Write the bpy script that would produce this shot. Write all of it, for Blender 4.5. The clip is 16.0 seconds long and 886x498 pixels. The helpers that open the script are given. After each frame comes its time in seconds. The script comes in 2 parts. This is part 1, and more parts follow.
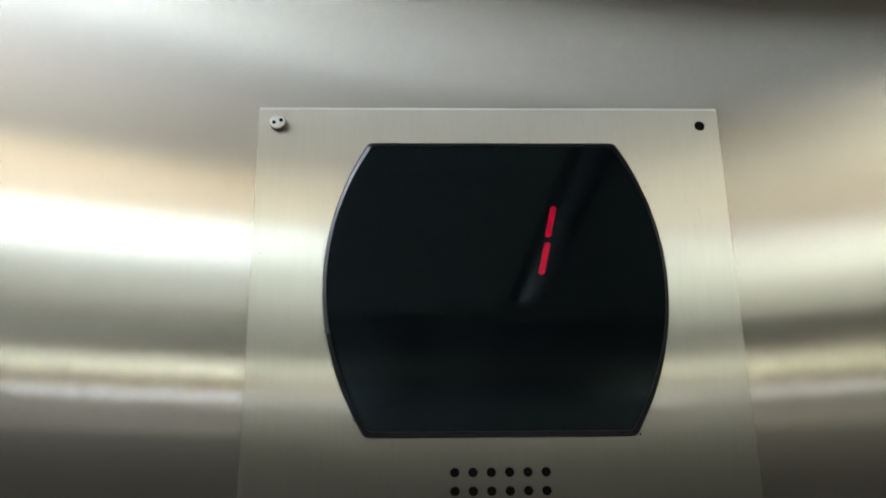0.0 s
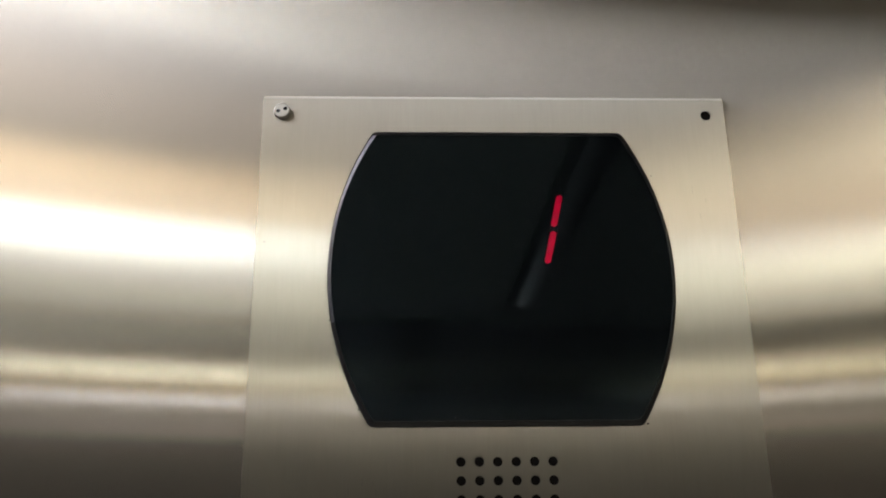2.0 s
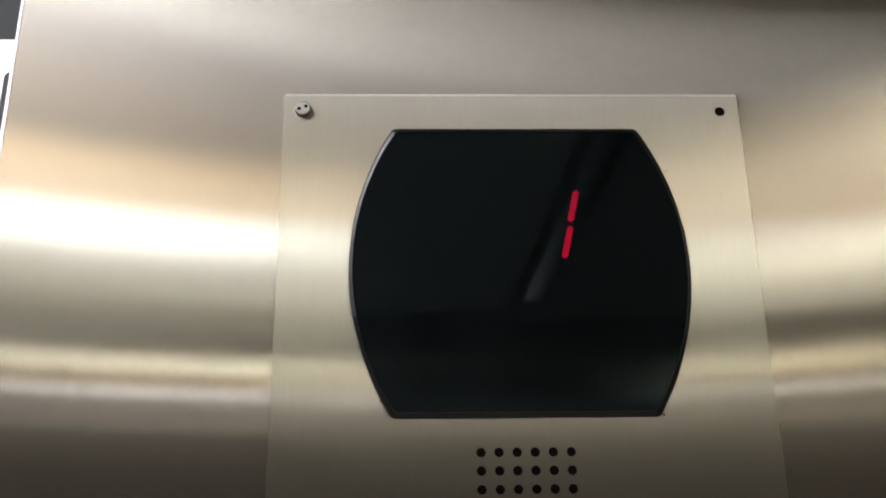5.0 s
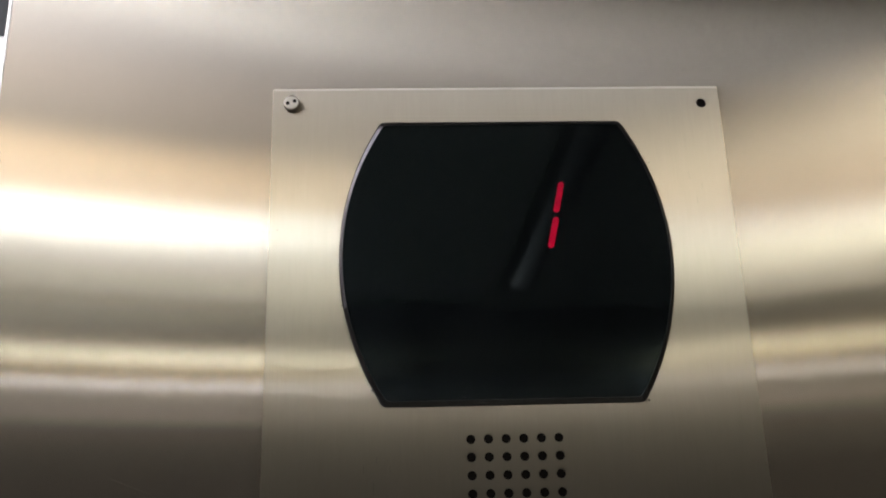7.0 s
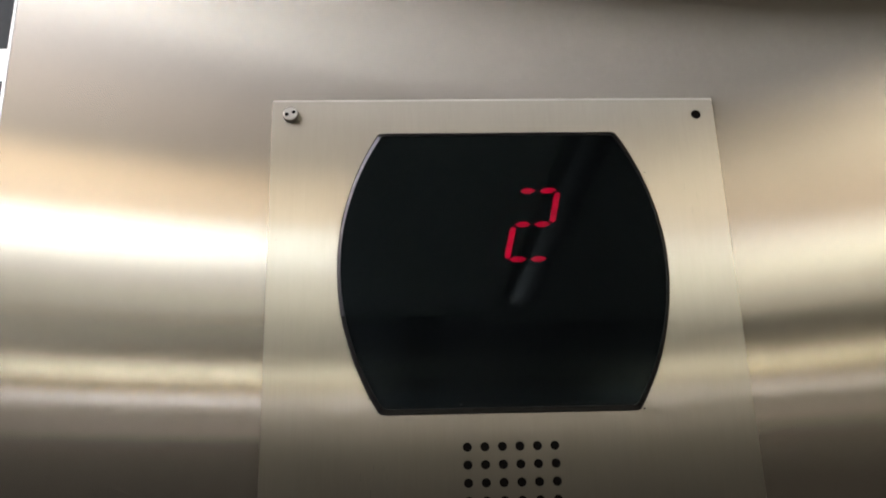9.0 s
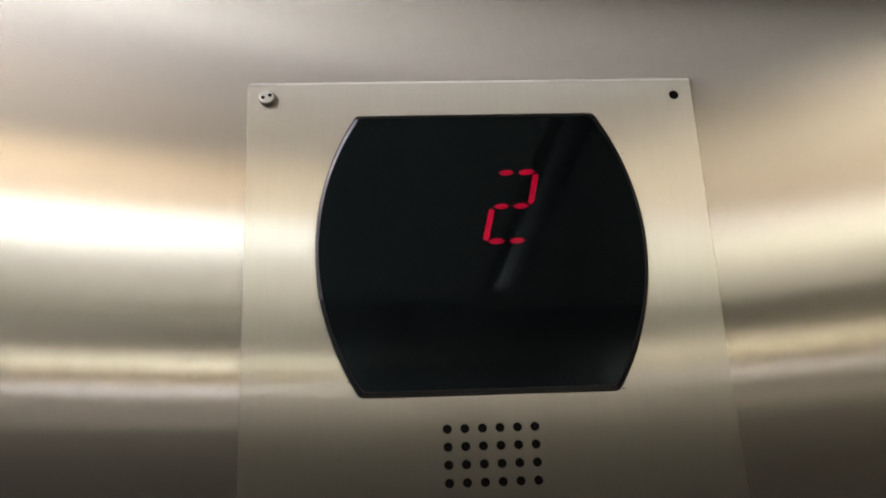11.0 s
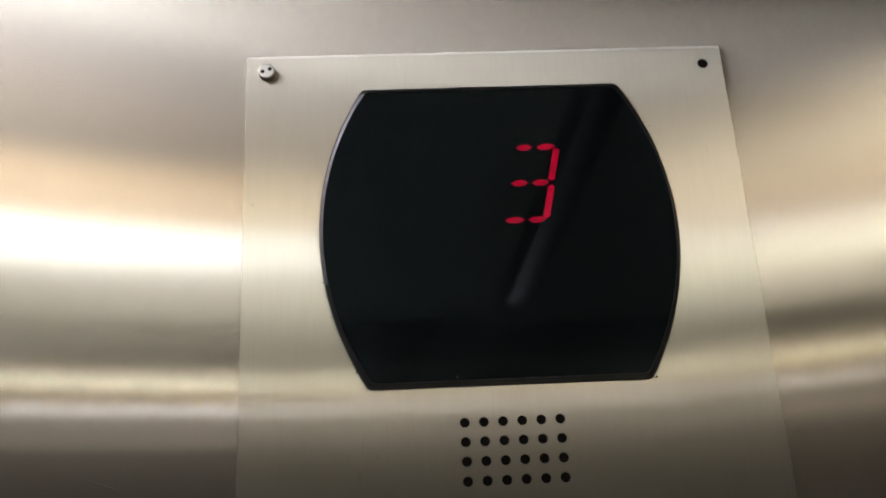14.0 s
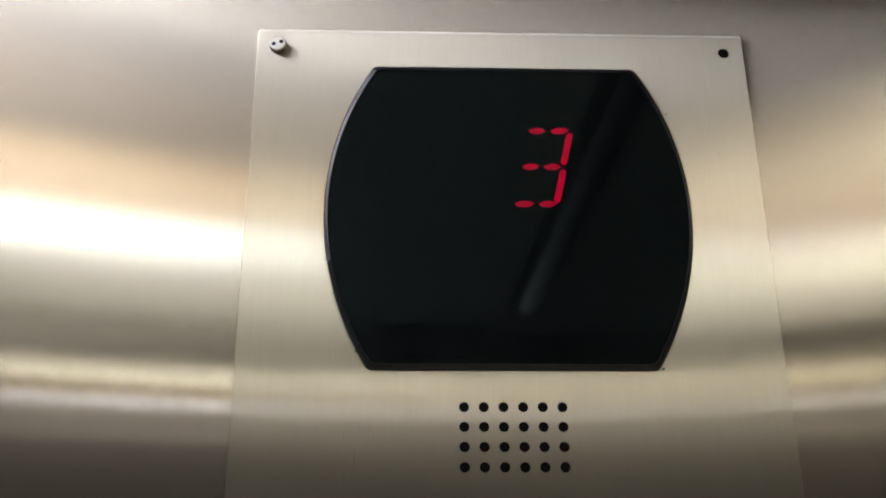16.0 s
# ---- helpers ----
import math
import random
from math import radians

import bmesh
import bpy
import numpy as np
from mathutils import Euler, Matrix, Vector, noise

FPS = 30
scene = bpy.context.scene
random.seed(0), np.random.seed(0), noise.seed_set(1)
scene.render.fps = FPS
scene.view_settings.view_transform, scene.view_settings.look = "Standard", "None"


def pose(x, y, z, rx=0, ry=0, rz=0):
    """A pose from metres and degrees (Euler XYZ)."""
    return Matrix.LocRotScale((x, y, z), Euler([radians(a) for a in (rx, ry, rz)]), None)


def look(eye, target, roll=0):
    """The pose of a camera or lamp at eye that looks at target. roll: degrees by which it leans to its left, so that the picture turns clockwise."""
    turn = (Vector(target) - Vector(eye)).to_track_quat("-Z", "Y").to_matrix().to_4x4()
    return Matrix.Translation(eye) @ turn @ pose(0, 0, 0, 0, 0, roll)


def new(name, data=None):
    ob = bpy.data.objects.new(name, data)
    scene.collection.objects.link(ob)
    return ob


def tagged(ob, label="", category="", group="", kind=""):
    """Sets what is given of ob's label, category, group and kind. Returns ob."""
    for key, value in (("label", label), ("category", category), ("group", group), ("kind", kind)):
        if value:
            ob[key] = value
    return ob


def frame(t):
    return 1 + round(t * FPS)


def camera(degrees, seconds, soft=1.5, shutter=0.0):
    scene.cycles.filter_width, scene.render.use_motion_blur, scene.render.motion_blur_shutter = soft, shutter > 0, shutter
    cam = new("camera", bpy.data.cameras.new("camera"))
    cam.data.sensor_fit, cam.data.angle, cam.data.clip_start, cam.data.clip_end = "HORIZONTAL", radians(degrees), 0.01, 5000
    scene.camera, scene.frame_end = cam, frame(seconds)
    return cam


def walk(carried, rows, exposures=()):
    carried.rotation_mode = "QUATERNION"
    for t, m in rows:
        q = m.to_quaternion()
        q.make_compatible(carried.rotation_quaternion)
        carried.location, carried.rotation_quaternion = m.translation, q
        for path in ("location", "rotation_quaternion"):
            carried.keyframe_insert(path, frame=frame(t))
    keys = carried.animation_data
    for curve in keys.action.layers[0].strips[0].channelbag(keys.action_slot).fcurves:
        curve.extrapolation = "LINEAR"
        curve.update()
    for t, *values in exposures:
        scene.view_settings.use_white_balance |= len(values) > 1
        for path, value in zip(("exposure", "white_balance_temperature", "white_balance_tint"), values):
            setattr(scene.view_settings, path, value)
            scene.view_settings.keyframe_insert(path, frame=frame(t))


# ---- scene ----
cam = camera(50.0, 16.0, soft=1.9)
Z0 = 1.85  # height of the indicator plate's top edge
PATH = [
    (0, -0.0364, -0.4086, -0.2160, -1.84, 19.55, -0.73),
    (0.3, -0.0349, -0.4095, -0.2171, -1.44, 19.98, -0.57),
    (0.5, -0.0339, -0.4085, -0.2179, -1.69, 20.40, -0.88),
    (0.8, -0.0349, -0.4085, -0.2214, -2.29, 20.90, -1.36),
    (1, -0.0355, -0.4174, -0.2237, -1.67, 20.68, -1.05),
    (1.3, -0.0382, -0.4155, -0.2222, -1.29, 19.94, -0.57),
    (1.5, -0.0400, -0.4109, -0.2212, -1.64, 20.18, -0.41),
    (1.8, -0.0407, -0.4063, -0.2222, -1.99, 19.91, -0.62),
    (2, -0.0412, -0.4028, -0.2228, -2.19, 19.99, -0.77),
    (2.3, -0.0397, -0.4046, -0.2233, -2.10, 19.71, -0.76),
    (2.5, -0.0387, -0.4024, -0.2236, -2.21, 19.67, -0.50),
    (2.8, -0.0393, -0.4048, -0.2215, -2.46, 19.36, -0.38),
    (3, -0.0397, -0.4040, -0.2201, -2.51, 19.23, -0.41),
    (3.3, -0.0396, -0.4050, -0.2203, -2.39, 19.01, -0.73),
    (3.5, -0.0396, -0.4036, -0.2205, -2.29, 19.20, -0.79),
    (3.7, -0.0440, -0.4143, -0.2215, -1.20, 19.11, -0.14),
    (4, -0.0507, -0.4094, -0.2229, -1.57, 19.47, -0.62),
    (4.2, -0.0467, -0.4032, -0.2240, -1.57, 19.88, -0.75),
    (6.3, -0.0489, -0.4246, -0.2250, -2.35, 19.01, -1.05),
    (6.5, -0.0491, -0.4235, -0.2251, -2.46, 19.18, -1.16),
    (6.8, -0.0489, -0.4203, -0.2258, -2.59, 19.09, -1.66),
    (7, -0.0487, -0.4182, -0.2262, -2.67, 18.90, -1.70),
    (7.3, -0.0500, -0.4172, -0.2281, -2.79, 19.48, -2.17),
    (7.5, -0.0508, -0.4162, -0.2294, -2.75, 19.42, -2.14),
    (7.8, -0.0488, -0.4174, -0.2292, -2.79, 19.43, -2.34),
    (8, -0.0475, -0.4217, -0.2291, -2.71, 19.30, -2.14),
    (8.3, -0.0491, -0.4232, -0.2271, -2.58, 19.15, -1.98),
    (8.5, -0.0501, -0.4238, -0.2257, -2.79, 19.15, -1.81),
    (8.8, -0.0482, -0.4217, -0.2285, -2.44, 19.62, -1.68),
    (9, -0.0469, -0.4210, -0.2303, -2.61, 19.84, -1.63),
    (9.2, -0.0466, -0.4196, -0.2305, -2.60, 19.71, -1.85),
    (11.3, -0.0439, -0.4188, -0.2325, -3.67, 18.85, -2.42),
    (11.5, -0.0463, -0.4207, -0.2324, -3.71, 18.62, -2.26),
    (11.7, -0.0472, -0.4176, -0.2322, -3.58, 18.41, -2.25),
    (12, -0.0486, -0.4151, -0.2319, -3.49, 18.31, -2.37),
    (12.2, -0.0468, -0.4135, -0.2340, -3.52, 18.11, -2.74),
    (12.5, -0.0442, -0.4048, -0.2371, -3.46, 18.21, -2.89),
    (12.8, -0.0441, -0.4000, -0.2384, -3.52, 18.38, -3.16),
    (13, -0.0440, -0.3988, -0.2392, -3.60, 18.28, -3.22),
    (13.3, -0.0438, -0.3917, -0.2381, -3.79, 18.41, -3.38),
    (13.5, -0.0437, -0.3940, -0.2373, -3.52, 18.47, -3.12),
    (13.7, -0.0437, -0.3972, -0.2376, -3.05, 19.41, -3.09),
    (14, -0.0436, -0.3818, -0.2380, -2.85, 20.38, -3.00),
    (14.2, -0.0422, -0.3777, -0.2381, -2.54, 20.71, -2.68),
    (14.5, -0.0400, -0.3765, -0.2383, -2.07, 21.73, -1.60),
    (14.7, -0.0392, -0.3771, -0.2414, -1.82, 21.65, -1.14),
    (15, -0.0381, -0.3704, -0.2460, -1.83, 22.21, -0.72),
    (15.2, -0.0400, -0.3707, -0.2461, -1.72, 21.89, -0.75),
    (15.5, -0.0429, -0.3712, -0.2463, -1.83, 21.54, -0.63),
    (15.8, -0.0415, -0.3702, -0.2460, -1.87, 21.19, -0.67),
    (16, -0.0406, -0.3691, -0.2458, -2.05, 20.93, -0.35),
]


def eye_row(t, x, y, z, yaw, pitch, roll):
    a, b = radians(yaw), radians(pitch)
    way = Vector((-math.sin(a) * math.cos(b), math.cos(a) * math.cos(b), math.sin(b)))
    eye = Vector((x, y, Z0 + z))
    return t, look(eye, eye + way, roll)


walk(cam, [eye_row(*r) for r in PATH], exposures=[(0, 0.03, 5800, 1), (0.5, 0.0, 6030, 4), (1.5, -0.04, 6350, 9), (3.0, -0.04, 6500, 10.5), (4.0, -0.04, 6430, 9), (6.5, -0.04, 6530, 11.5), (16, -0.04, 6530, 11.5)])

# ---- cabin sizes ----
CEIL = 2.40
X_LEFT, X_RIGHT, Y_REAR = -1.02, 1.58, -2.32
X_EDGE = -0.2444  # free edge of the return panel beside the door
# added ceiling lights, unseen, their glow fitted to the bands on the steel: x, half width, y of the rear and front end,
# and along y the glow (y, red, green, blue)
ADDED_LAMPS = [
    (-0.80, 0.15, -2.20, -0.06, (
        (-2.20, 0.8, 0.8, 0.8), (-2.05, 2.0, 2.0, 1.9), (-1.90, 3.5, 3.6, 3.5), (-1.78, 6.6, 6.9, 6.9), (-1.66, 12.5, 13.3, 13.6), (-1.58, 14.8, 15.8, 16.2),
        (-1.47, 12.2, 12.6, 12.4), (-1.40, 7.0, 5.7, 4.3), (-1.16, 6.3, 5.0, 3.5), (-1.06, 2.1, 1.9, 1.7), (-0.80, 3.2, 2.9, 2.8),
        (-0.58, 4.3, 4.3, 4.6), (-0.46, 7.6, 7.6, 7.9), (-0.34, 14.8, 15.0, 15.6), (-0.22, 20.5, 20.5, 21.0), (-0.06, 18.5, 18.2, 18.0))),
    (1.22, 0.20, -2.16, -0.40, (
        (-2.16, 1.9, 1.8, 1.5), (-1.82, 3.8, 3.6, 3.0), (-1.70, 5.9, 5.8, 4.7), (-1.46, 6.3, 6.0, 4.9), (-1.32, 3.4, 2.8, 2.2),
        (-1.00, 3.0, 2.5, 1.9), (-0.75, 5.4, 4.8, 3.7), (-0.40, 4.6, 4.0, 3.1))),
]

# ---- world: the cabin is closed, almost no light comes from outside ----
world = bpy.data.worlds.new("world")
scene.world = world
world.use_nodes = True
world.node_tree.nodes["Background"].inputs[0].default_value = (0.5, 0.55, 0.6, 1)
world.node_tree.nodes["Background"].inputs[1].default_value = 0.05


# ---- materials ----
def node_mat(name):
    m = bpy.data.materials.new(name)
    m.use_nodes = True
    nt = m.node_tree
    nt.nodes.clear()
    out = nt.nodes.new("ShaderNodeOutputMaterial")
    return m, nt, out


def grain(nt, scale, stretch, detail=4.0, coord="Object"):
    """Noise drawn out along z."""
    tc = nt.nodes.new("ShaderNodeTexCoord")
    mp = nt.nodes.new("ShaderNodeMapping")
    mp.inputs["Scale"].default_value = stretch
    nz = nt.nodes.new("ShaderNodeTexNoise")
    nz.inputs["Scale"].default_value = scale
    nz.inputs["Detail"].default_value = detail
    nt.links.new(tc.outputs[coord], mp.inputs[0])
    nt.links.new(mp.outputs[0], nz.inputs["Vector"])
    return nz.outputs["Fac"]


def remap(nt, fac, lo, hi, a=0.3, b=0.7):
    r = nt.nodes.new("ShaderNodeMapRange")
    r.inputs[1].default_value, r.inputs[2].default_value = a, b
    r.inputs[3].default_value, r.inputs[4].default_value = lo, hi
    nt.links.new(fac, r.inputs[0])
    return r.outputs[0]


def mix_col(nt, fac, c1, c2):
    m = nt.nodes.new("ShaderNodeMix")
    m.data_type = "RGBA"
    for sock, c in ((m.inputs["A"], c1), (m.inputs["B"], c2)):
        if isinstance(c, tuple):
            sock.default_value = (*c, 1)
        else:
            nt.links.new(c, sock)
    if isinstance(fac, float):
        m.inputs["Factor"].default_value = fac
    else:
        nt.links.new(fac, m.inputs["Factor"])
    return m.outputs["Result"]


def brushed_steel(name, tint, rough, aniso, broad, share, streak=0.06, vary=0.06):
    """Vertically brushed steel: a lobe narrow along the grain and wide across it, and a broader one."""
    m, nt, out = node_mat(name)
    fine = grain(nt, 1.0, (1700, 1700, 45), 4)
    cloud = grain(nt, 1.0, (9, 9, 3), 3)
    lines = grain(nt, 1.0, (430, 430, 55), 7)
    dark = tuple(c * (1 - streak) for c in tint)
    lite = tuple(min(c * (1 + streak), 1) for c in tint)
    col = mix_col(nt, remap(nt, fine, 0, 1), dark, lite)
    col = mix_col(nt, remap(nt, cloud, 0, 0.22), col, tuple(c * 0.82 for c in tint))
    col = mix_col(nt, remap(nt, lines, 0, 0.30, 0.42, 0.72), col, tuple(min(c * (1 + 3 * streak), 1) for c in tint))
    up = nt.nodes.new("ShaderNodeCombineXYZ")
    up.inputs[2].default_value = 1
    lobes = []
    for r, a in ((rough, aniso), (broad, 0.70)):
        g = nt.nodes.new("ShaderNodeBsdfAnisotropic")
        g.distribution = "BECKMANN" if r == broad else "GGX"
        g.inputs["Anisotropy"].default_value = a
        nt.links.new(col, g.inputs["Color"])
        nt.links.new(up.outputs[0], g.inputs["Tangent"])
        nt.links.new(remap(nt, lines, r * (1 + vary), r * (1 - 2 * vary)), g.inputs["Roughness"])
        lobes.append(g)
    mx = nt.nodes.new("ShaderNodeMixShader")
    mx.inputs[0].default_value = share
    nt.links.new(lobes[0].outputs[0], mx.inputs[1])
    nt.links.new(lobes[1].outputs[0], mx.inputs[2])
    nt.links.new(mx.outputs[0], out.inputs[0])
    return m


def painted(name, tint, rough=0.5, metal=0.0, vary=0.1, scale=12, bump=0.0):
    m, nt, out = node_mat(name)
    p = nt.nodes.new("ShaderNodeBsdfPrincipled")
    n1 = grain(nt, scale, (1, 1, 1), 5)
    n2 = grain(nt, scale * 25, (1, 1, 1), 3)
    col = mix_col(nt, remap(nt, n1, 0, 1), tuple(c * (1 - vary) for c in tint), tuple(min(1, c * (1 + vary)) for c in tint))
    col = mix_col(nt, remap(nt, n2, 0, 0.3), col, tuple(c * 0.85 for c in tint))
    nt.links.new(col, p.inputs["Base Color"])
    nt.links.new(remap(nt, n2, rough * 0.85, min(1, rough * 1.15)), p.inputs["Roughness"])
    p.inputs["Metallic"].default_value = metal
    if bump:
        b = nt.nodes.new("ShaderNodeBump")
        b.inputs["Strength"].default_value = bump
        b.inputs["Distance"].default_value = 0.0005
        nt.links.new(n2, b.inputs["Height"])
        nt.links.new(b.outputs[0], p.inputs["Normal"])
    nt.links.new(p.outputs[0], out.inputs[0])
    return m


def fitted_glow(name, y0, y1, stops, fade=None):
    """The glow of an added, unseen strip; its stops along y are fitted to what the steel and the pane mirror."""
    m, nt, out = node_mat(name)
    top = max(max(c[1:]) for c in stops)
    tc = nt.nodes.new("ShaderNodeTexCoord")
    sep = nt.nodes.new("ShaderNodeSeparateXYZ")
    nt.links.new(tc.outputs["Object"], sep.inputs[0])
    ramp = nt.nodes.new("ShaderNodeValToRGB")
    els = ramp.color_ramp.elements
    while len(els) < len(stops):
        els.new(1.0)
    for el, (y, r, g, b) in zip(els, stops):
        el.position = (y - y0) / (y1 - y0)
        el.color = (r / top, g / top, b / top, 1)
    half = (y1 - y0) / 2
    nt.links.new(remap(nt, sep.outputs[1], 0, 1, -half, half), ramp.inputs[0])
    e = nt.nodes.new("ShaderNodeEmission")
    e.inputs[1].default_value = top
    if fade:  # weaker with the distance from the edge, so the mirrored streak fades sideways
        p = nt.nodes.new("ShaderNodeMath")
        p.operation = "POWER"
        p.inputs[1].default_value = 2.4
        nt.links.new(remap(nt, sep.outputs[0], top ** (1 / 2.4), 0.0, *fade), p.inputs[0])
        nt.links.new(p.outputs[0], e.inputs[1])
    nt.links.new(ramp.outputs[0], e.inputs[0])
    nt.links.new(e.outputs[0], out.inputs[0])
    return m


def led_glow(name, tint, strength):
    """Red LED bars: each a little different, and uneven along its length."""
    m, nt, out = node_mat(name)
    e = nt.nodes.new("ShaderNodeEmission")
    e.inputs[0].default_value = (*tint, 1)
    info = nt.nodes.new("ShaderNodeObjectInfo")
    n = grain(nt, 160, (1, 1, 1), 1)
    mul = nt.nodes.new("ShaderNodeMath")
    mul.operation = "MULTIPLY"
    nt.links.new(remap(nt, n, 0.7 * strength, 1.15 * strength), mul.inputs[0])
    nt.links.new(remap(nt, info.outputs["Random"], 0.86, 1.08, 0, 1), mul.inputs[1])
    nt.links.new(mul.outputs[0], e.inputs[1])
    nt.links.new(e.outputs[0], out.inputs[0])
    return m


def smoked(name, tint, gloss):
    """Thin tinted pane: lets part of the light through and mirrors a little."""
    m, nt, out = node_mat(name)
    t = nt.nodes.new("ShaderNodeBsdfTransparent")
    t.inputs[0].default_value = (*tint, 1)
    if not gloss:
        nt.links.new(t.outputs[0], out.inputs[0])
        return m
    g = nt.nodes.new("ShaderNodeBsdfGlossy")
    g.inputs["Color"].default_value = (0.64, 0.90, 1.0, 1)
    smear = grain(nt, 30, (1, 1, 0.4), 4)
    nt.links.new(remap(nt, smear, 0.03, 0.065), g.inputs["Roughness"])
    f = nt.nodes.new("ShaderNodeFresnel")
    f.inputs[0].default_value = 1.49
    mx = nt.nodes.new("ShaderNodeMixShader")
    nt.links.new(f.outputs[0], mx.inputs[0])
    haze = nt.nodes.new("ShaderNodeBsdfGlossy")
    haze.inputs["Color"].default_value = (0.50, 0.66, 0.80, 1)
    haze.inputs["Roughness"].default_value = 0.44
    body = nt.nodes.new("ShaderNodeMixShader")
    nt.links.new(remap(nt, smear, 0.014, 0.022), body.inputs[0])
    nt.links.new(t.outputs[0], body.inputs[1])
    nt.links.new(haze.outputs[0], body.inputs[2])
    nt.links.new(body.outputs[0], mx.inputs[1])
    nt.links.new(g.outputs[0], mx.inputs[2])
    nt.links.new(mx.outputs[0], out.inputs[0])
    return m


STEEL = (0.665, 0.62, 0.545)
M_WALL = brushed_steel("wall_steel", STEEL, 0.17, 0.90, 0.34, 0.10, 0.014, 0.02)
M_PLATE = brushed_steel("plate_steel", (0.71, 0.67, 0.585), 0.20, 0.88, 0.42, 0.38, 0.020, 0.012)
M_EDGE_GLINT = brushed_steel("edge_glint_steel", (0.84, 0.80, 0.72), 0.24, 0.80, 0.44, 0.50, 0.02, 0.03)
M_FACE = brushed_steel("screw_face_steel", (0.82, 0.80, 0.76), 0.30, 0.70, 0.42, 0.3, 0.01, 0.01)
M_REAR = brushed_steel("rear_steel", (0.92, 0.84, 0.70), 0.12, 0.84, 0.30, 0.06)
M_REAR_LILAC = brushed_steel("lilac_steel", (0.72, 0.69, 0.76), 0.12, 0.84, 0.30, 0.06)
M_REAR_DULL = brushed_steel("dim_steel", (0.36, 0.29, 0.21), 0.16, 0.84, 0.30, 0.06)
M_FOLD = painted("fold_glint_steel", (0.97, 0.96, 0.96), 0.58, 1.0, 0.02, 80)
M_RIM_SHINE = painted("rim_shine_metal", (0.24, 0.23, 0.265), 0.45, 1.0, 0.2, 120)
M_BLACKRIM = painted("rim_black", (0.02, 0.019, 0.02), 0.35, 0, 0.3, 150)
M_SCREW = painted("screw_steel", (0.86, 0.84, 0.82), 0.46, 1.0, 0.12, 400)
M_SCREW_SHADE = painted("screw_shade_steel", (0.50, 0.47, 0.44), 0.34, 1.0, 0.2, 300)
M_SOCKET = painted("socket_dark", (0.010, 0.009, 0.009), 0.95)
M_SOCKET.node_tree.nodes["Principled BSDF"].inputs["Specular IOR Level"].default_value = 0.08
M_GASKET = painted("black_sealant", (0.012, 0.012, 0.013), 0.45, 0, 0.3, 300)
M_PANE = smoked("smoked_pane", (0.45, 0.45, 0.47), True)
M_FILM = smoked("smoked_film", (0.42, 0.42, 0.42), False)
M_BOARD = painted("black_board", (0.022, 0.030, 0.034), 0.6)
M_LED = led_glow("red_led", (1.0, 0.002, 0.05), 2.3)
M_LED_WEAK = led_glow("weak_red_led", (1.0, 0.002, 0.05), 1.9)
M_CEIL = painted("ceiling_paint", (0.88, 0.87, 0.84), 0.5, 0, 0.04, 6)
M_CEIL_GREY = painted("ceiling_grey", (0.48, 0.47, 0.455), 0.5, 0, 0.05, 6)
M_GAP = painted("gap_dark", (0.03, 0.03, 0.03), 0.7)
M_FLOOR = painted("floor_vinyl", (0.70, 0.68, 0.64), 0.5, 0, 0.25, 20)
M_SIDE_DARK = painted("side_dark", (0.11, 0.105, 0.10), 0.5, 0, 0.15, 8)
M_LOWER = painted("rear_dark", (0.075, 0.069, 0.067), 0.5, 0, 0.15, 8)
M_SIDE = painted("side_paint", (0.40, 0.40, 0.375), 0.6, 0, 0.06, 10)
M_JAMB = painted("jamb_rubber", (0.085, 0.08, 0.09), 0.6, 0, 0.1, 40)
M_BAND_LILAC = painted("lilac_band", (0.62, 0.56, 0.57), 0.35, 0, 0.03, 20)
M_DOOR = painted("door_steel", (0.72, 0.73, 0.75), 0.35, 1.0, 0.05, 10)
M_HEADER = painted("header_grey", (0.028, 0.034, 0.042), 0.5, 0, 0.1, 10)
M_BEZEL = painted("bezel_brass", (0.60, 0.42, 0.24), 0.4, 1.0, 0.08, 60)
M_SPECK = painted("speck_dark", (0.03, 0.025, 0.02), 0.8)
M_FAINT = painted("faint_scratch", (0.20, 0.19, 0.175), 0.42, 1.0)
M_DUST = painted("dust_white", (0.7, 0.7, 0.68), 0.9)


# ---- mesh helpers ----
def part(name, bm, material, parent=None, label=""):
    me = bpy.data.meshes.new(name)
    bm.normal_update()
    bm.to_mesh(me)
    bm.free()
    me.materials.append(material)
    ob = new(name, me)
    if parent:
        ob.parent = parent
    if label:
        tagged(ob, label)
    return ob


def box(x0, x1, y0, y1, z0, z1, bevel=0.0, segs=2):
    bm = bmesh.new()
    bmesh.ops.create_cube(bm, size=1)
    for v in bm.verts:
        v.co = Vector(((x0 + x1) / 2 + v.co.x * (x1 - x0), (y0 + y1) / 2 + v.co.y * (y1 - y0), (z0 + z1) / 2 + v.co.z * (z1 - z0)))
    if bevel:
        bmesh.ops.bevel(bm, geom=bm.edges[:], offset=bevel, segments=segs, profile=0.5, affect="EDGES")
    return bm


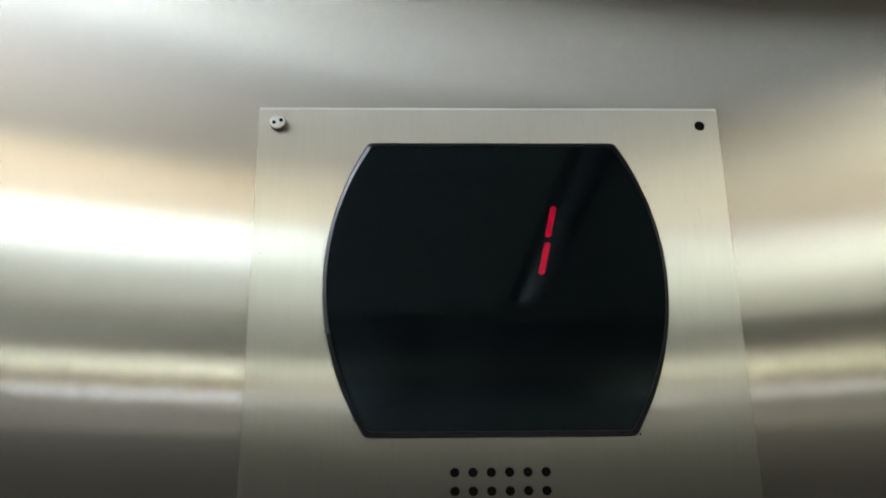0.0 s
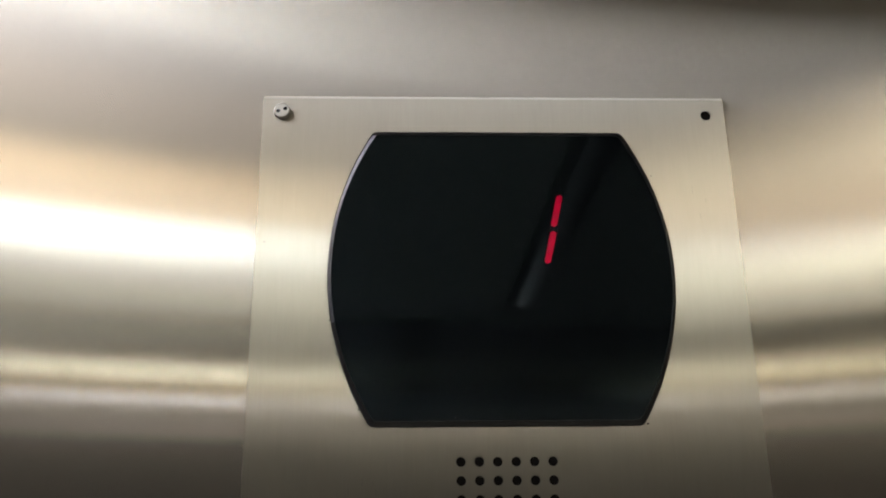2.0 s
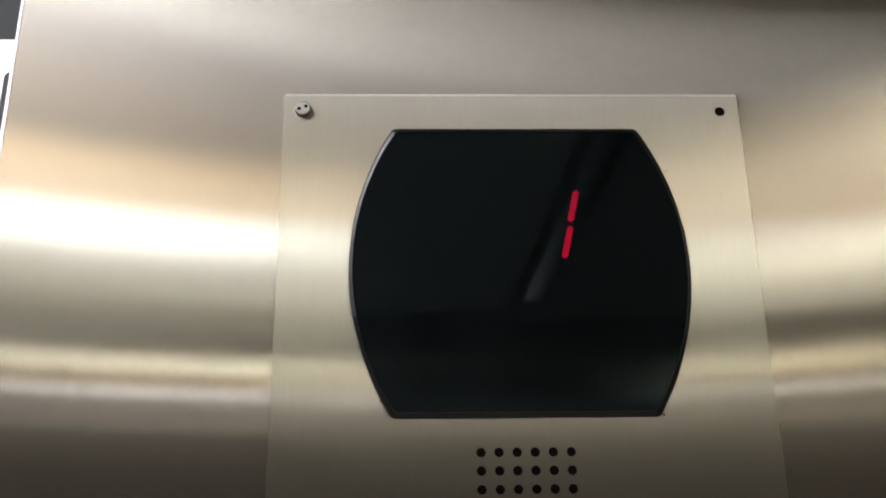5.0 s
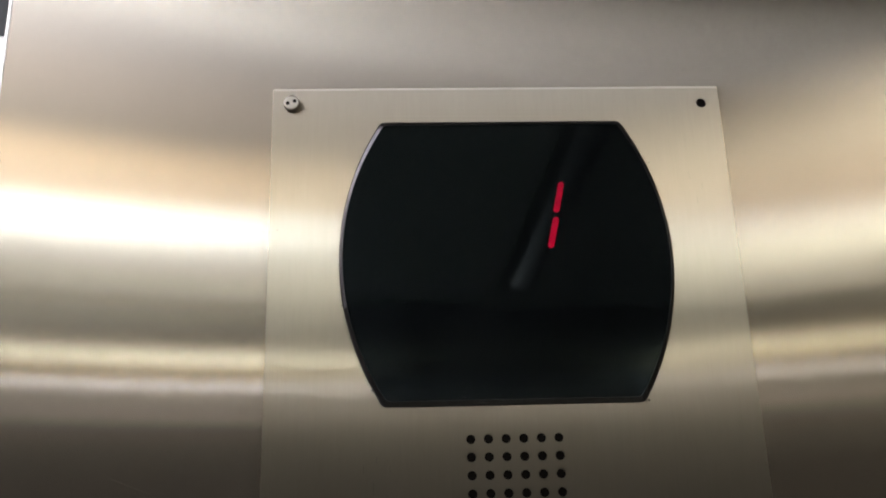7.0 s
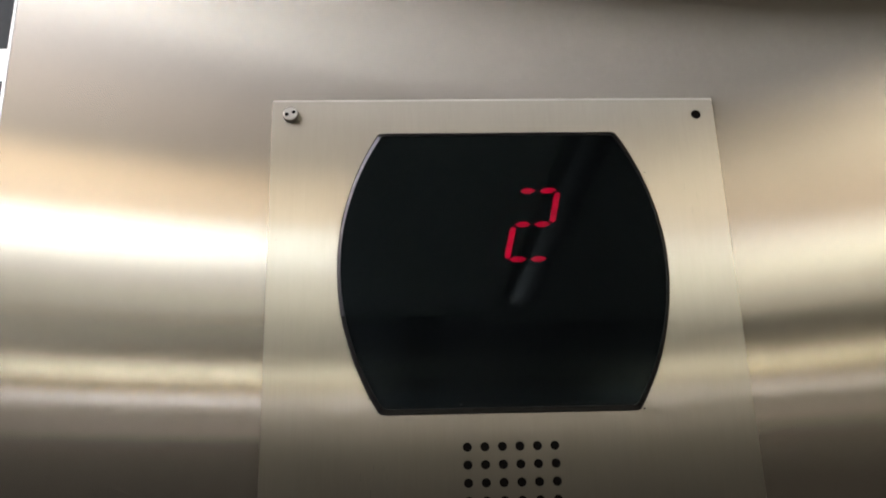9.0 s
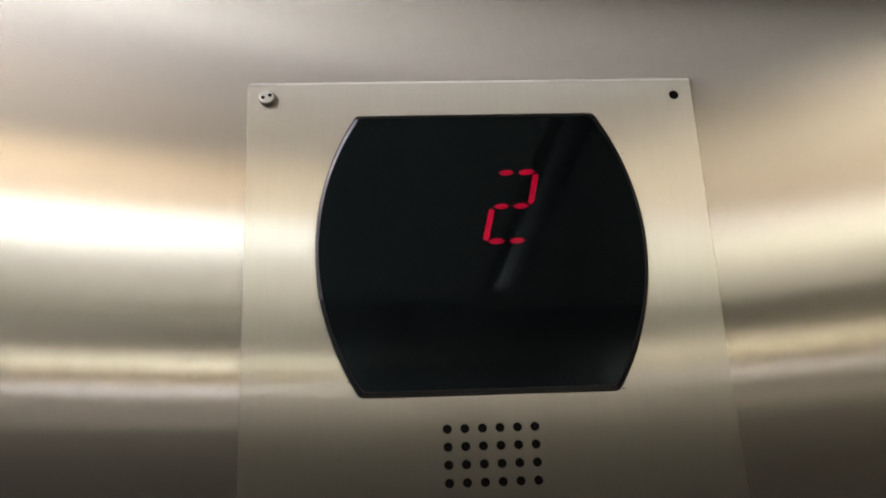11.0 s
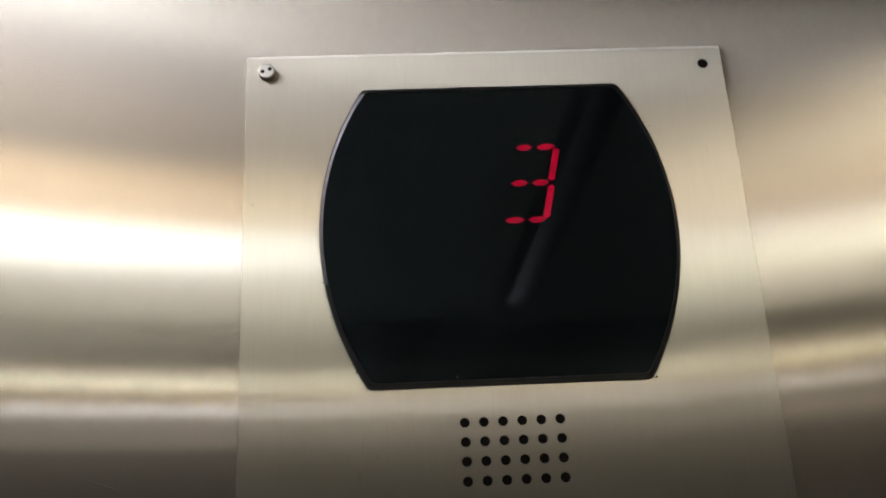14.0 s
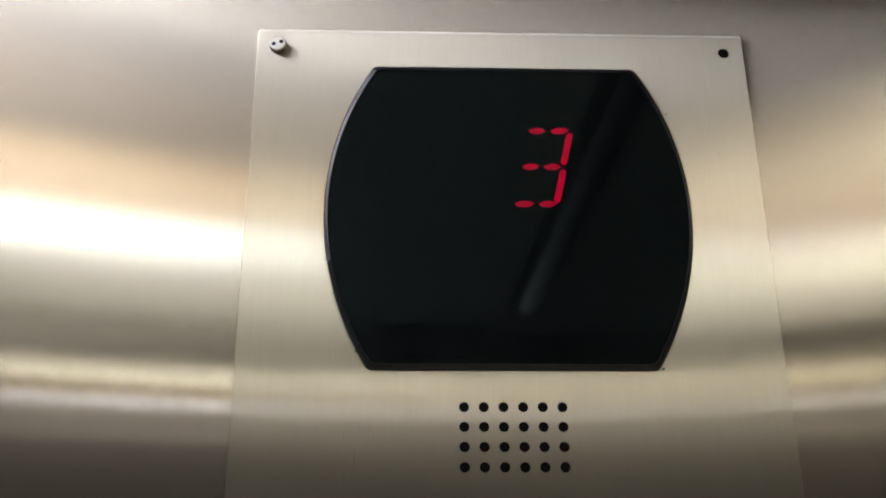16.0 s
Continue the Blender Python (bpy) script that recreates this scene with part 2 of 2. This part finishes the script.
def ring_prism(loops, y0, y1, chamfer=0.0):
    """A plate between y0 (front) and y1 (back) with an outline and holes, each a list of (x, z)."""
    bm = bmesh.new()
    edges, rims = [], []
    for loop in loops:
        vs = [bm.verts.new((x, y0, z)) for x, z in loop]
        rims.append(vs)
        edges += [bm.edges.new((vs[i], vs[(i + 1) % len(vs)])) for i in range(len(vs))]
    bmesh.ops.triangle_fill(bm, use_beauty=True, edges=edges, normal=(0, -1, 0))
    front = bm.faces[:]
    for f in front:
        f.normal_update()
        if f.normal.y > 0:
            f.normal_flip()
    back = {}
    for vs in rims:
        for v in vs:
            back[v] = bm.verts.new((v.co.x, y1, v.co.z))
    for f in front:
        bm.faces.new([back[v] for v in reversed(f.verts)])
    for k, vs in enumerate(rims):
        if chamfer and k == 0:
            cx, cz = sum(v.co.x for v in vs) / len(vs), sum(v.co.z for v in vs) / len(vs)
            mid = {v: bm.verts.new((v.co.x + math.copysign(chamfer, v.co.x - cx), y0 + chamfer, v.co.z + math.copysign(chamfer, v.co.z - cz))) for v in vs}
            for v in vs:
                back[v].co.x, back[v].co.z = mid[v].co.x, mid[v].co.z
        for i, v in enumerate(vs):
            w = vs[(i + 1) % len(vs)]
            if chamfer and k == 0:
                bm.faces.new((v, w, mid[w], mid[v]))
                bm.faces.new((mid[v], mid[w], back[w], back[v]))
            else:
                bm.faces.new((v, w, back[w], back[v]))
    bmesh.ops.recalc_face_normals(bm, faces=bm.faces)
    return bm


def circle(cx, cz, r, n=20):
    return [(cx + r * math.cos(i * math.tau / n), cz + r * math.sin(i * math.tau / n)) for i in range(n)]


def disc_y(cx, cz, r, y0, y1, n=24, bevel=0.0):
    bm = bmesh.new()
    bmesh.ops.create_cone(bm, cap_ends=True, segments=n, radius1=r, radius2=r, depth=abs(y1 - y0), matrix=Matrix.Translation((cx, (y0 + y1) / 2, cz)) @ Matrix.Rotation(radians(90), 4, "X"))
    if bevel:
        rim = [e for e in bm.edges if all(abs(v.co.y - min(y0, y1)) < 1e-6 for v in e.verts)]
        bmesh.ops.bevel(bm, geom=rim, offset=bevel, segments=3, profile=0.5, affect="EDGES")
    return bm


def setting(ob, label, category):
    return tagged(ob, label, category, kind="structure")


# ---- cabin ----
setting(part("floor", box(X_LEFT - 0.1, X_RIGHT + 0.1, Y_REAR - 0.1, 0.3, -0.05, 0.0), M_FLOOR), "unseen lift floor, pale speckled to bounce light onto the ceiling", "floor")


def cabin_wall(name, x0, x1, y0, y1, face, strips, label, mat_wall):
    """A steel cabin wall with strips (z0, z1, proud, material, name) on its inner face."""
    wall = setting(part(name, box(x0, x1, y0, y1, 0, CEIL), mat_wall), label, "wall")
    for z0, z1, proud, mat, what in strips:
        e = [x0, x1, y0, y1]
        if face == "+y":
            e[2], e[3] = y1 + 0.0005, y1 + proud
        elif face == "+x":
            e[0], e[1] = x1 + 0.0005, x1 + proud
        else:
            e[0], e[1] = x0 - proud, x0 - 0.0005
        strip = box(*e, z0, z1, min(0.002, proud * 0.3))
        if what == "leaning_strip":  # its face leans back a little so that it mirrors the ceiling lights
            for v in strip.verts:
                if v.co.y > y1 + 0.002 and v.co.z > (z0 + z1) / 2:
                    v.co.y -= (z1 - z0) * math.tan(radians(2.6))
        part(what, strip, mat, wall)
    return wall


cabin_wall("wall_rear", X_LEFT, X_RIGHT, Y_REAR - 0.03, Y_REAR, "+y", [
    (0.0, 2.045, 0.008, M_LOWER, "lower_panel"),
    (2.047, 2.1325, 0.006, M_BAND_LILAC, "trim_strip"),
    (2.1335, 2.172, 0.006, M_REAR_LILAC, "leaning_strip"),
    (2.1800, 2.2055, 0.005, M_REAR_DULL, "satin_strip"),
    (2.273, 2.3045, 0.004, M_REAR_DULL, "satin_strip"),
    (2.305, 2.395, 0.006, M_LOWER, "upper_panel"),
], "unseen steel rear cabin wall with added strips for the mirrored bands", M_REAR)
cabin_wall("wall_left", X_LEFT - 0.03, X_LEFT, Y_REAR, 0.3, "+x", [(0.0, 1.93, 0.008, M_SIDE_DARK, "lower_panel")], "unseen matt grey painted side cabin wall, added dark panel below", M_SIDE)
cabin_wall("wall_right", X_RIGHT, X_RIGHT + 0.03, Y_REAR, 0.3, "-x", [(0.0, 1.93, 0.008, M_SIDE_DARK, "lower_panel")], "unseen matt grey painted side cabin wall with added dark lower panel", M_SIDE)


def return_panel():
    """The steel panel beside the door, cut out behind the indicator and folded back at its free edge with a small radius."""
    r, t, deep = 0.003, 0.0015, 0.045
    x0 = X_EDGE + r
    sheet = [(x0, 0), (X_RIGHT, 0), (X_RIGHT, CEIL), (x0, CEIL)]
    cut = [(-0.095, Z0 - 0.215), (0.105, Z0 - 0.215), (0.105, Z0 - 0.004), (-0.095, Z0 - 0.004)]
    wall = setting(part("wall_front", ring_prism([sheet, cut], 0.0, t), M_WALL), "vertically brushed stainless steel return panel with folded edge", "wall")
    prof = [(x0 - r * math.sin(a), r - r * math.cos(a)) for a in (i * math.pi / 16 for i in range(0, 9))]
    prof += [(X_EDGE, deep), (X_EDGE + t, deep)]
    prof += [(x0 - (r - t) * math.sin(a), r - (r - t) * math.cos(a)) for a in (i * math.pi / 16 for i in range(8, -1, -1))]
    bm = bmesh.new()
    lo = [bm.verts.new((x, y, 0.0)) for x, y in prof]
    hi = [bm.verts.new((x, y, CEIL)) for x, y in prof]
    for i in range(len(prof)):
        j = (i + 1) % len(prof)
        bm.faces.new((lo[i], lo[j], hi[j], hi[i])).smooth = i < 8
    bm.faces.new(lo[::-1])
    bm.faces.new(hi)
    bmesh.ops.recalc_face_normals(bm, faces=bm.faces)
    part("folded_edge", bm, M_FOLD, wall, "rounded folded steel edge, its highlight put into a paler steel")
    box_back = box(-0.10, 0.11, 0.04, 0.044, Z0 - 0.22, Z0, 0)
    part("back_box", box_back, M_GAP, wall, "dark back of the cut-out")


return_panel()

door = setting(part("door_1", box(X_LEFT, X_EDGE + 0.05, 0.05, 0.08, 0, Z0 + 0.0630, 0.0008), M_DOOR), "closed pale steel lift door set behind the return panel", "door")
setting(part("trim_header", box(X_LEFT, X_EDGE + 0.05, 0.052, 0.09, Z0 + 0.0632, CEIL, 0.0), M_HEADER), "dark grey door header above the lift door", "trim")
setting(part("wall_behind", box(X_LEFT, X_RIGHT, 0.26, 0.30, 0, CEIL), M_GAP), "dark shaft wall behind the door", "wall")


def jamb_strip():
    """Dark rubber strip with a rounded top, upright between door and return panel."""
    x0, x1, top, r = -0.2602, -0.2445, Z0 + 0.0305, 0.003
    loop = [(x0, 0.0), (x1, 0.0), (x1, top)]
    loop += [(x0 + r - r * math.sin(a), top - r + r * math.cos(a)) for a in (k * math.pi / 12 for k in range(0, 7))]
    ob = part("jamb_strip", ring_prism([loop], 0.030, 0.034), M_JAMB)
    return tagged(ob, "dark grey rubber strip with rounded top beside the lift door", "door seal")


jamb_strip()


def ceiling():
    """Two ceiling panels and between them an open joint, a little askew, with a rounded lip given an added glow; the
    joint ends short of the rear wall under an added plate.
    """
    SEAM0, SEAM1, LIP, END, JOINT = 0.266, 0.300, 0.045, -2.10, (Y_REAR + 0.3) / 2

    def askew(bm, shift=0.0):
        for v in bm.verts:
            if 0.2 < v.co.x < 0.5:
                v.co.x += -0.012 + 0.022 * (v.co.y + shift + 1.1)
        return bm

    bm = askew(box(X_LEFT - 0.03, SEAM0, Y_REAR - 0.03, 0.3, CEIL, CEIL + 0.003))
    bm2 = askew(box(SEAM1 + LIP, X_RIGHT + 0.03, Y_REAR - 0.03, 0.3, CEIL - 0.03, CEIL - 0.024, 0.0))
    setting(part("ceiling_panel", bm2, M_CEIL_GREY), "mid-grey dropped ceiling panel beside the joint", "ceiling")
    # rounded lip of the panel along the joint
    rows = [(SEAM1 + LIP * k / 8, CEIL - 0.03 * math.sin(k / 8 * math.pi / 2)) for k in range(9)]
    trim = bmesh.new()
    lip = [[trim.verts.new((x, y - JOINT, z)) for x, z in rows] for y in (Y_REAR, 0.3)]
    for k in range(8):
        trim.faces.new((lip[0][k], lip[1][k], lip[1][k + 1], lip[0][k + 1])).smooth = True
    strip = fitted_glow("streak_glow", Y_REAR, 0.3, ((Y_REAR, 1.0, 0.82, 0.76), (-1.9, 0.66, 0.56, 0.53), (-1.4, 0.38, 0.33, 0.31), (0.3, 0.19, 0.165, 0.15)), (SEAM1 - 0.036, SEAM1 - 0.02 + LIP))
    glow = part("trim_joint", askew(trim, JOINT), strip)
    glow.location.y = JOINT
    setting(glow, "rounded lip of the ceiling joint with an added glow, no lamp", "trim")
    setting(part("ceiling", bm, M_CEIL), "pale grey panelled lift ceiling with an open joint", "ceiling")
    setting(part("ceiling_joint", box(SEAM0 - 0.08, SEAM1 + 0.05, Y_REAR - 0.03, 0.3, CEIL + 0.004, CEIL + 0.03), M_GAP), "dark gap behind the ceiling panels", "ceiling")
    setting(part("ceiling_end", box(SEAM0 - 0.08, SEAM1 + 0.11, Y_REAR + 0.008, END, CEIL - 0.036, CEIL - 0.031, 0.001), M_CEIL_GREY), "added grey plate that cuts off the glowing lip at the rear", "ceiling")


ceiling()


def added_light(x, hx, y0, y1, stops):
    """An added long flat ceiling lamp, out of view: a bevelled metal frame round a glowing diffuser."""
    base = new("added_light")
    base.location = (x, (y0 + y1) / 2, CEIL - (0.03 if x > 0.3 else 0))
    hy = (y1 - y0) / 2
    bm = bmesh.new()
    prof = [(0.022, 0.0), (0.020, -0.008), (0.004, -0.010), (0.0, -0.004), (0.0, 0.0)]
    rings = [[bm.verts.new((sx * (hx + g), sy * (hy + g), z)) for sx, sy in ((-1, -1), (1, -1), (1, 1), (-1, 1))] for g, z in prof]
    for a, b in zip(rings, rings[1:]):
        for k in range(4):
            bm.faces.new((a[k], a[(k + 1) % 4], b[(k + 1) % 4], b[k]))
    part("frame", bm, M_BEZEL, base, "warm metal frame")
    part("diffuser", box(-hx + 0.0005, hx - 0.0005, -hy + 0.0005, hy - 0.0005, -0.0035, -0.0005), fitted_glow("fitted_glow", y0, y1, stops), base, "diffuser with uneven glow fitted to the mirrored bands")
    return tagged(base, "added unseen ceiling light that gives the bands mirrored in the steel", "ceiling light", "cabin ceiling lights")


for lamp_row in ADDED_LAMPS:
    added_light(*lamp_row)


# ---- the indicator plate ----
def barrel(grow=0.0):
    """Outline of the display window: straight top and bottom, bowed sides, small round corners."""
    top, bot, cx = -0.0194 + grow, -0.1566 - grow, 0.0004
    half, bulge = 0.0578 + grow * 0.7, 0.0196
    mid, hh = (top + bot) / 2, (top - bot) / 2
    rad = (hh * hh + bulge * bulge) / (2 * bulge)
    a1 = math.asin(hh / rad)
    pts = []

    def side(sign, order):
        for i in order:
            a = -a1 + 2 * a1 * i / 36
            pts.append((cx + sign * (half + bulge - rad + rad * math.cos(a)), mid + rad * math.sin(a)))

    side(1, range(0, 37))
    side(-1, range(36, -1, -1))
    # round the four corners
    corners = {0, 36, 37, 73}
    out = []
    n = len(pts)
    for i, p in enumerate(pts):
        if i not in corners:
            out.append(p)
            continue
        p, q0, q1 = Vector(p), Vector(pts[i - 1]), Vector(pts[(i + 1) % n])
        a, b = p + (q0 - p).normalized() * 0.0019, p + (q1 - p).normalized() * 0.0019
        for k in range(6):
            s = k / 5
            w = a * (1 - s) ** 2 + p * 2 * s * (1 - s) + b * s * s
            out.append((w.x, w.y))
    return out


PLATE_Y = -0.0013
ZP = Z0 + 0.0005
PITCH, S_X, S_Z, HOLE_R = 0.00772, -0.0196, -0.1715, 0.00202
plate = new("indicator_plate")
plate.location = (0, 0, ZP)
tagged(plate, "brushed steel floor indicator plate with smoked display window on the wall", "indicator panel")


def plate_body():
    e = 0.0002
    w, lo, c, h = 0.1100 - e, -0.62, 0.0003, -e
    outline = [(-w, lo), (w, lo), (w, h - c), (w - c, h), (-w + c, h), (-w, h - c)]
    loops = [outline, barrel(), circle(0.1009, -0.0092, 0.0025, 28)]
    for r in range(4):
        for k in range(6):
            loops.append(circle(S_X + k * PITCH, S_Z - r * PITCH, HOLE_R, 16))
    return part("faceplate", ring_prism(loops, PLATE_Y, -0.0002, e), M_PLATE, plate, "brushed steel faceplate")


body = plate_body()
part("polished_edge", box(-0.1094, 0.1094, -0.00142, -0.0003, -0.0010, 0.00005), M_EDGE_GLINT, plate, "thin upper strip, its highlight put into a paler steel")
part("speaker_cloth", box(-0.026, 0.026, -0.0008, -0.0006, -0.200, -0.166), M_SOCKET, plate, "black sheet in place of the shade inside the speaker holes")
part("hole_backing", box(0.097, 0.105, -0.0008, -0.0006, -0.014, -0.005), M_SOCKET, plate, "black sheet in place of the shade inside the empty screw hole")


def bevelled_pane():
    """Dark acrylic window standing proud of the faceplate, its rim bevelled."""
    return part("display_window", ring_prism([barrel(-0.0010)], -0.0031, -0.0022), M_PANE, plate, "glossy smoked acrylic window")


def window_rim():
    """Bevelled rim round the window, sloping from the pane down to the faceplate."""
    levels = [(-0.0003, -0.0006), (-0.0001, -0.0021), (-0.0018, -0.0036), (-0.0020, -0.0029)]
    bm = bmesh.new()
    rings = [[bm.verts.new((x, y, z)) for x, z in barrel(g)] for g, y in levels]
    n = len(rings[0])
    for a, b in zip(rings, rings[1:]):
        for k in range(n):
            bm.faces.new((a[k], a[(k + 1) % n], b[(k + 1) % n], b[k]))
    bmesh.ops.recalc_face_normals(bm, faces=bm.faces)
    shine = bm.copy()

    def in_shine(f):
        c = f.calc_center_median()
        return c.x < -0.0575 and c.z > -0.112

    bmesh.ops.delete(bm, geom=[f for f in bm.faces if in_shine(f)], context="FACES")
    bmesh.ops.delete(shine, geom=[f for f in shine.faces if not in_shine(f)], context="FACES")
    part("window_rim", bm, M_BLACKRIM, plate, "black bevelled rim")
    part("bare_rim", shine, M_RIM_SHINE, plate, "rim part with its reflection put into a pale grey colour")


bevelled_pane()
window_rim()
part("display_board", ring_prism([barrel(0.004)], 0.0012, 0.006), M_BOARD, plate, "matt black board behind the window")
part("dimming_film", ring_prism([barrel(-0.0005)], -0.0003, -0.0001), M_FILM, plate, "added thin smoked film that dims the bars sunk behind it")


def sealant():
    """Black sealant squeezed out unevenly round the window."""
    outer = barrel(0.0004)
    out = []
    for i, (x, z) in enumerate(outer):
        k = 0.0002 * noise.noise(Vector((x * 300, z * 300, 1.0)))
        out.append((x + math.copysign(max(k, -0.00012), x), z))
    return part("sealant", ring_prism([out, barrel(-0.0001)], -0.0021, -0.0017), M_GASKET, plate, "thin uneven line of black sealant")


sealant()


def blob(name, x, y, z, r, material, parent, sx=1.0, sz=1.0):
    bm = bmesh.new()
    bmesh.ops.create_icosphere(bm, subdivisions=1, radius=r)
    for vtx in bm.verts:
        vtx.co = Vector((vtx.co.x * sx, vtx.co.y * 0.35, vtx.co.z * sz)) * (1 + 0.3 * noise.noise(vtx.co * 3000))
    bmesh.ops.translate(bm, verts=bm.verts, vec=(x, y, z))
    return part(name, bm, material, parent)


for bx, bz, br in ((-0.0622, -0.1494, 0.0006), (0.0602, -0.1562, 0.0005), (-0.0757, -0.1105, 0.0004), (-0.0722, -0.1255, 0.0004), (-0.0690, -0.0452, 0.00035), (-0.0768, -0.0880, 0.0005)):
    blob("sealant_crumb", bx, -0.0020, bz, br, M_GASKET, plate)


def security_screw(x, z):
    screw = new("security_screw")
    screw.location = (x, PLATE_Y, ZP + z)
    part("shank", disc_y(0, 0, 0.0023, -0.0008, 0.004, 20), M_SCREW, screw)
    head = part("head", disc_y(0, 0, 0.0038, -0.0023, -0.0002, 36, 0.0004), M_SCREW_SHADE, screw, "steel head, the shade on its side put into a darker colour")
    face = part("head_face", disc_y(0, 0, 0.00345, -0.00245, -0.0021, 36, 0.0002), M_FACE, screw, "bright flat face of the head")
    for sx, sz in ((-0.0016, -0.0004), (0.0017, 0.0008)):
        part("drive_hole", disc_y(sx, sz, 0.00095, -0.00250, -0.0021, 16), M_SOCKET, face, "dark disc in place of the shaded drive hole")
    return tagged(screw, "two-hole steel security screw standing proud of the plate", "screw")


security_screw(-0.1009, -0.0085)

# lower insert whose upper edge just shows
insert = new("lower_insert")
insert.location = (0, PLATE_Y, ZP)
part("insert_plate", box(-0.0790, 0.0794, -0.0030, 0.0, -0.330, -0.2167, 0.0005, 2), M_PLATE, insert)
edge = box(-0.0790, 0.0794, -0.0034, 0.0, -0.2164, -0.2158)
for v in edge.verts:
    if v.co.y < -0.002 and v.co.z > -0.2161:
        v.co.y += 0.0001  # tilted back so that it mirrors the ceiling lights
part("insert_edge", edge, M_EDGE_GLINT, insert, "upper edge, its highlight put into paler, tilted steel")
part("insert_gap", box(-0.0792, 0.0796, -0.0003, 0.0, -0.21575, -0.2153), M_SOCKET, insert, "dark gap along the edge")
tagged(insert, "steel insert plate with bright upper edge below speaker holes", "insert plate")

# ---- the digit ----
digit = new("led_digit")
digit.location = (0, 0, Z0)
tagged(digit, "slanted red segment digit behind the smoked window", "led display")
SLANT, MID = 0.235, -0.0664


def segment(name, x0, z0, x1, z1, half, weak=False):
    """A bar with pointed ends between two places; upright ones keep to the digit's slant."""
    d = Vector((x1 - x0, z1 - z0))
    flat = abs(d.x) > abs(d.y)
    if flat:
        n, tip = Vector((SLANT * half, half)), 0.0022
    else:
        n, tip = Vector((half, -SLANT * half * 0.5)), 0.0008
    u = d.normalized()
    a, b = Vector((x0, z0)), Vector((x1, z1))
    ring = [a, a + u * tip - n, b - u * tip - n, b, b - u * tip + n, a + u * tip + n]
    bm = ring_prism([[(p.x, p.y) for p in ring]], 0.0, 0.0008)
    weak = flat or weak
    return part(name, bm, M_LED_WEAK if weak else M_LED, digit, "fainter glowing red bar" if weak else "glowing red bar")


SEG = {
    "a1": segment("segment", 0.0104, -0.0494, 0.0176, -0.0494, 0.00125),
    "a2": segment("segment", 0.0198, -0.0494, 0.0279, -0.0491, 0.00125),
    "b": segment("segment", 0.0284, -0.0502, 0.0248, -0.0657, 0.00138),
    "g1": segment("segment", 0.0070, -0.0667, 0.0142, -0.0667, 0.00125),
    "g2": segment("segment", 0.0162, -0.0667, 0.0238, -0.0667, 0.00125),
    "c": segment("segment", 0.0247, -0.0680, 0.0211, -0.0835, 0.00138, True),
    "e": segment("segment", 0.0060, -0.0680, 0.0022, -0.0838, 0.00138),
    "d1": segment("segment", 0.0032, -0.0842, 0.0114, -0.0842, 0.00125),
    "d2": segment("segment", 0.0134, -0.0842, 0.0208, -0.0842, 0.00125),
}
LIT, DIM, OFF = -0.0014, 0.0001, 0.0030

# ---- small marks ----
for mx, mz, mr in ((0.0717, -0.0409, 0.00035), (-0.1061, -0.0735, 0.0003), (0.0602, -0.1562, 0.0004)):
    blob("speck", mx, PLATE_Y, mz, mr, M_SPECK, plate)
for mx, mz, ml in ((-0.0618, -0.1915, 0.0026), (-0.0605, -0.1795, 0.0014), (-0.0380, -0.2080, 0.0012)):
    part("scratch", box(mx - 0.00012, mx + 0.00012, PLATE_Y - 0.00006, PLATE_Y + 0.0001, mz - ml, mz + ml), M_FAINT, plate)
for mx, mz, ml in ((-0.0405, -0.1995, 0.0010), (0.0930, -0.0610, 0.0016), (-0.0662, -0.1832, 0.0018), (-0.0655, -0.1990, 0.0022), (-0.0560, -0.1800, 0.0009), (-0.0548, -0.1835, 0.0013), (-0.0526, -0.1988, 0.0008), (0.0905, -0.0480, 0.0022), (0.0962, -0.0535, 0.0013)):
    part("scratch", box(mx - 0.00007, mx + 0.00007, PLATE_Y - 0.00004, PLATE_Y + 0.0001, mz - ml, mz + ml), M_FAINT, plate)
blob("dust_speck", -0.0217, -0.0031, -0.1532, 0.00022, M_DUST, plate)
# faint scratches on the return panel
for sx0, sz0, sx1, sz1 in ((-0.1738, -0.1838, -0.1563, -0.1908), (-0.1515, -0.1932, -0.1429, -0.1959), (-0.1295, -0.1323, -0.1272, -0.1286)):
    run = Vector((sx1 - sx0, sz1 - sz0))
    mark = part("scratch", box(0, run.length, -0.00003, 0.0001, -0.00005, 0.00005), M_FAINT, bpy.data.objects["wall_front"], "faint pale scratch")
    mark.location = (sx0, 0, Z0 + sz0)
    mark.rotation_euler = (0, -math.atan2(run.y, run.x), 0)
tagged(blob("wall_speck", -0.2128, 0.0, Z0 - 0.0666, 0.0004, M_SPECK, None), "tiny dark speck on the steel wall", "speck")


# ---- what moves: the bars of the digit come forward to show and sink into the board to go out ----
def motions():
    def bar(key, states):
        walk(SEG[key], [(t, pose(0, y, 0)) for t, y in states])

    u0, u1 = 8.5 + 1 / 30, 8.5 + 2 / 30
    v0, v1, v2 = 12.5 - 1 / 30, 12.5, 12.5 + 1 / 30
    bar("b", [(0, LIT), (16, LIT)])
    bar("c", [(0, LIT), (u0, LIT), (u1, OFF), (v0, OFF), (v1, DIM), (v2, LIT), (16, LIT)])
    bar("e", [(0, OFF), (u0, OFF), (u1, LIT), (v0, LIT), (v1, DIM), (v2, OFF), (16, OFF)])
    for key in ("a1", "a2", "g1", "g2", "d1", "d2"):
        bar(key, [(0, OFF), (u0, OFF), (u1, LIT), (16, LIT)])


motions()
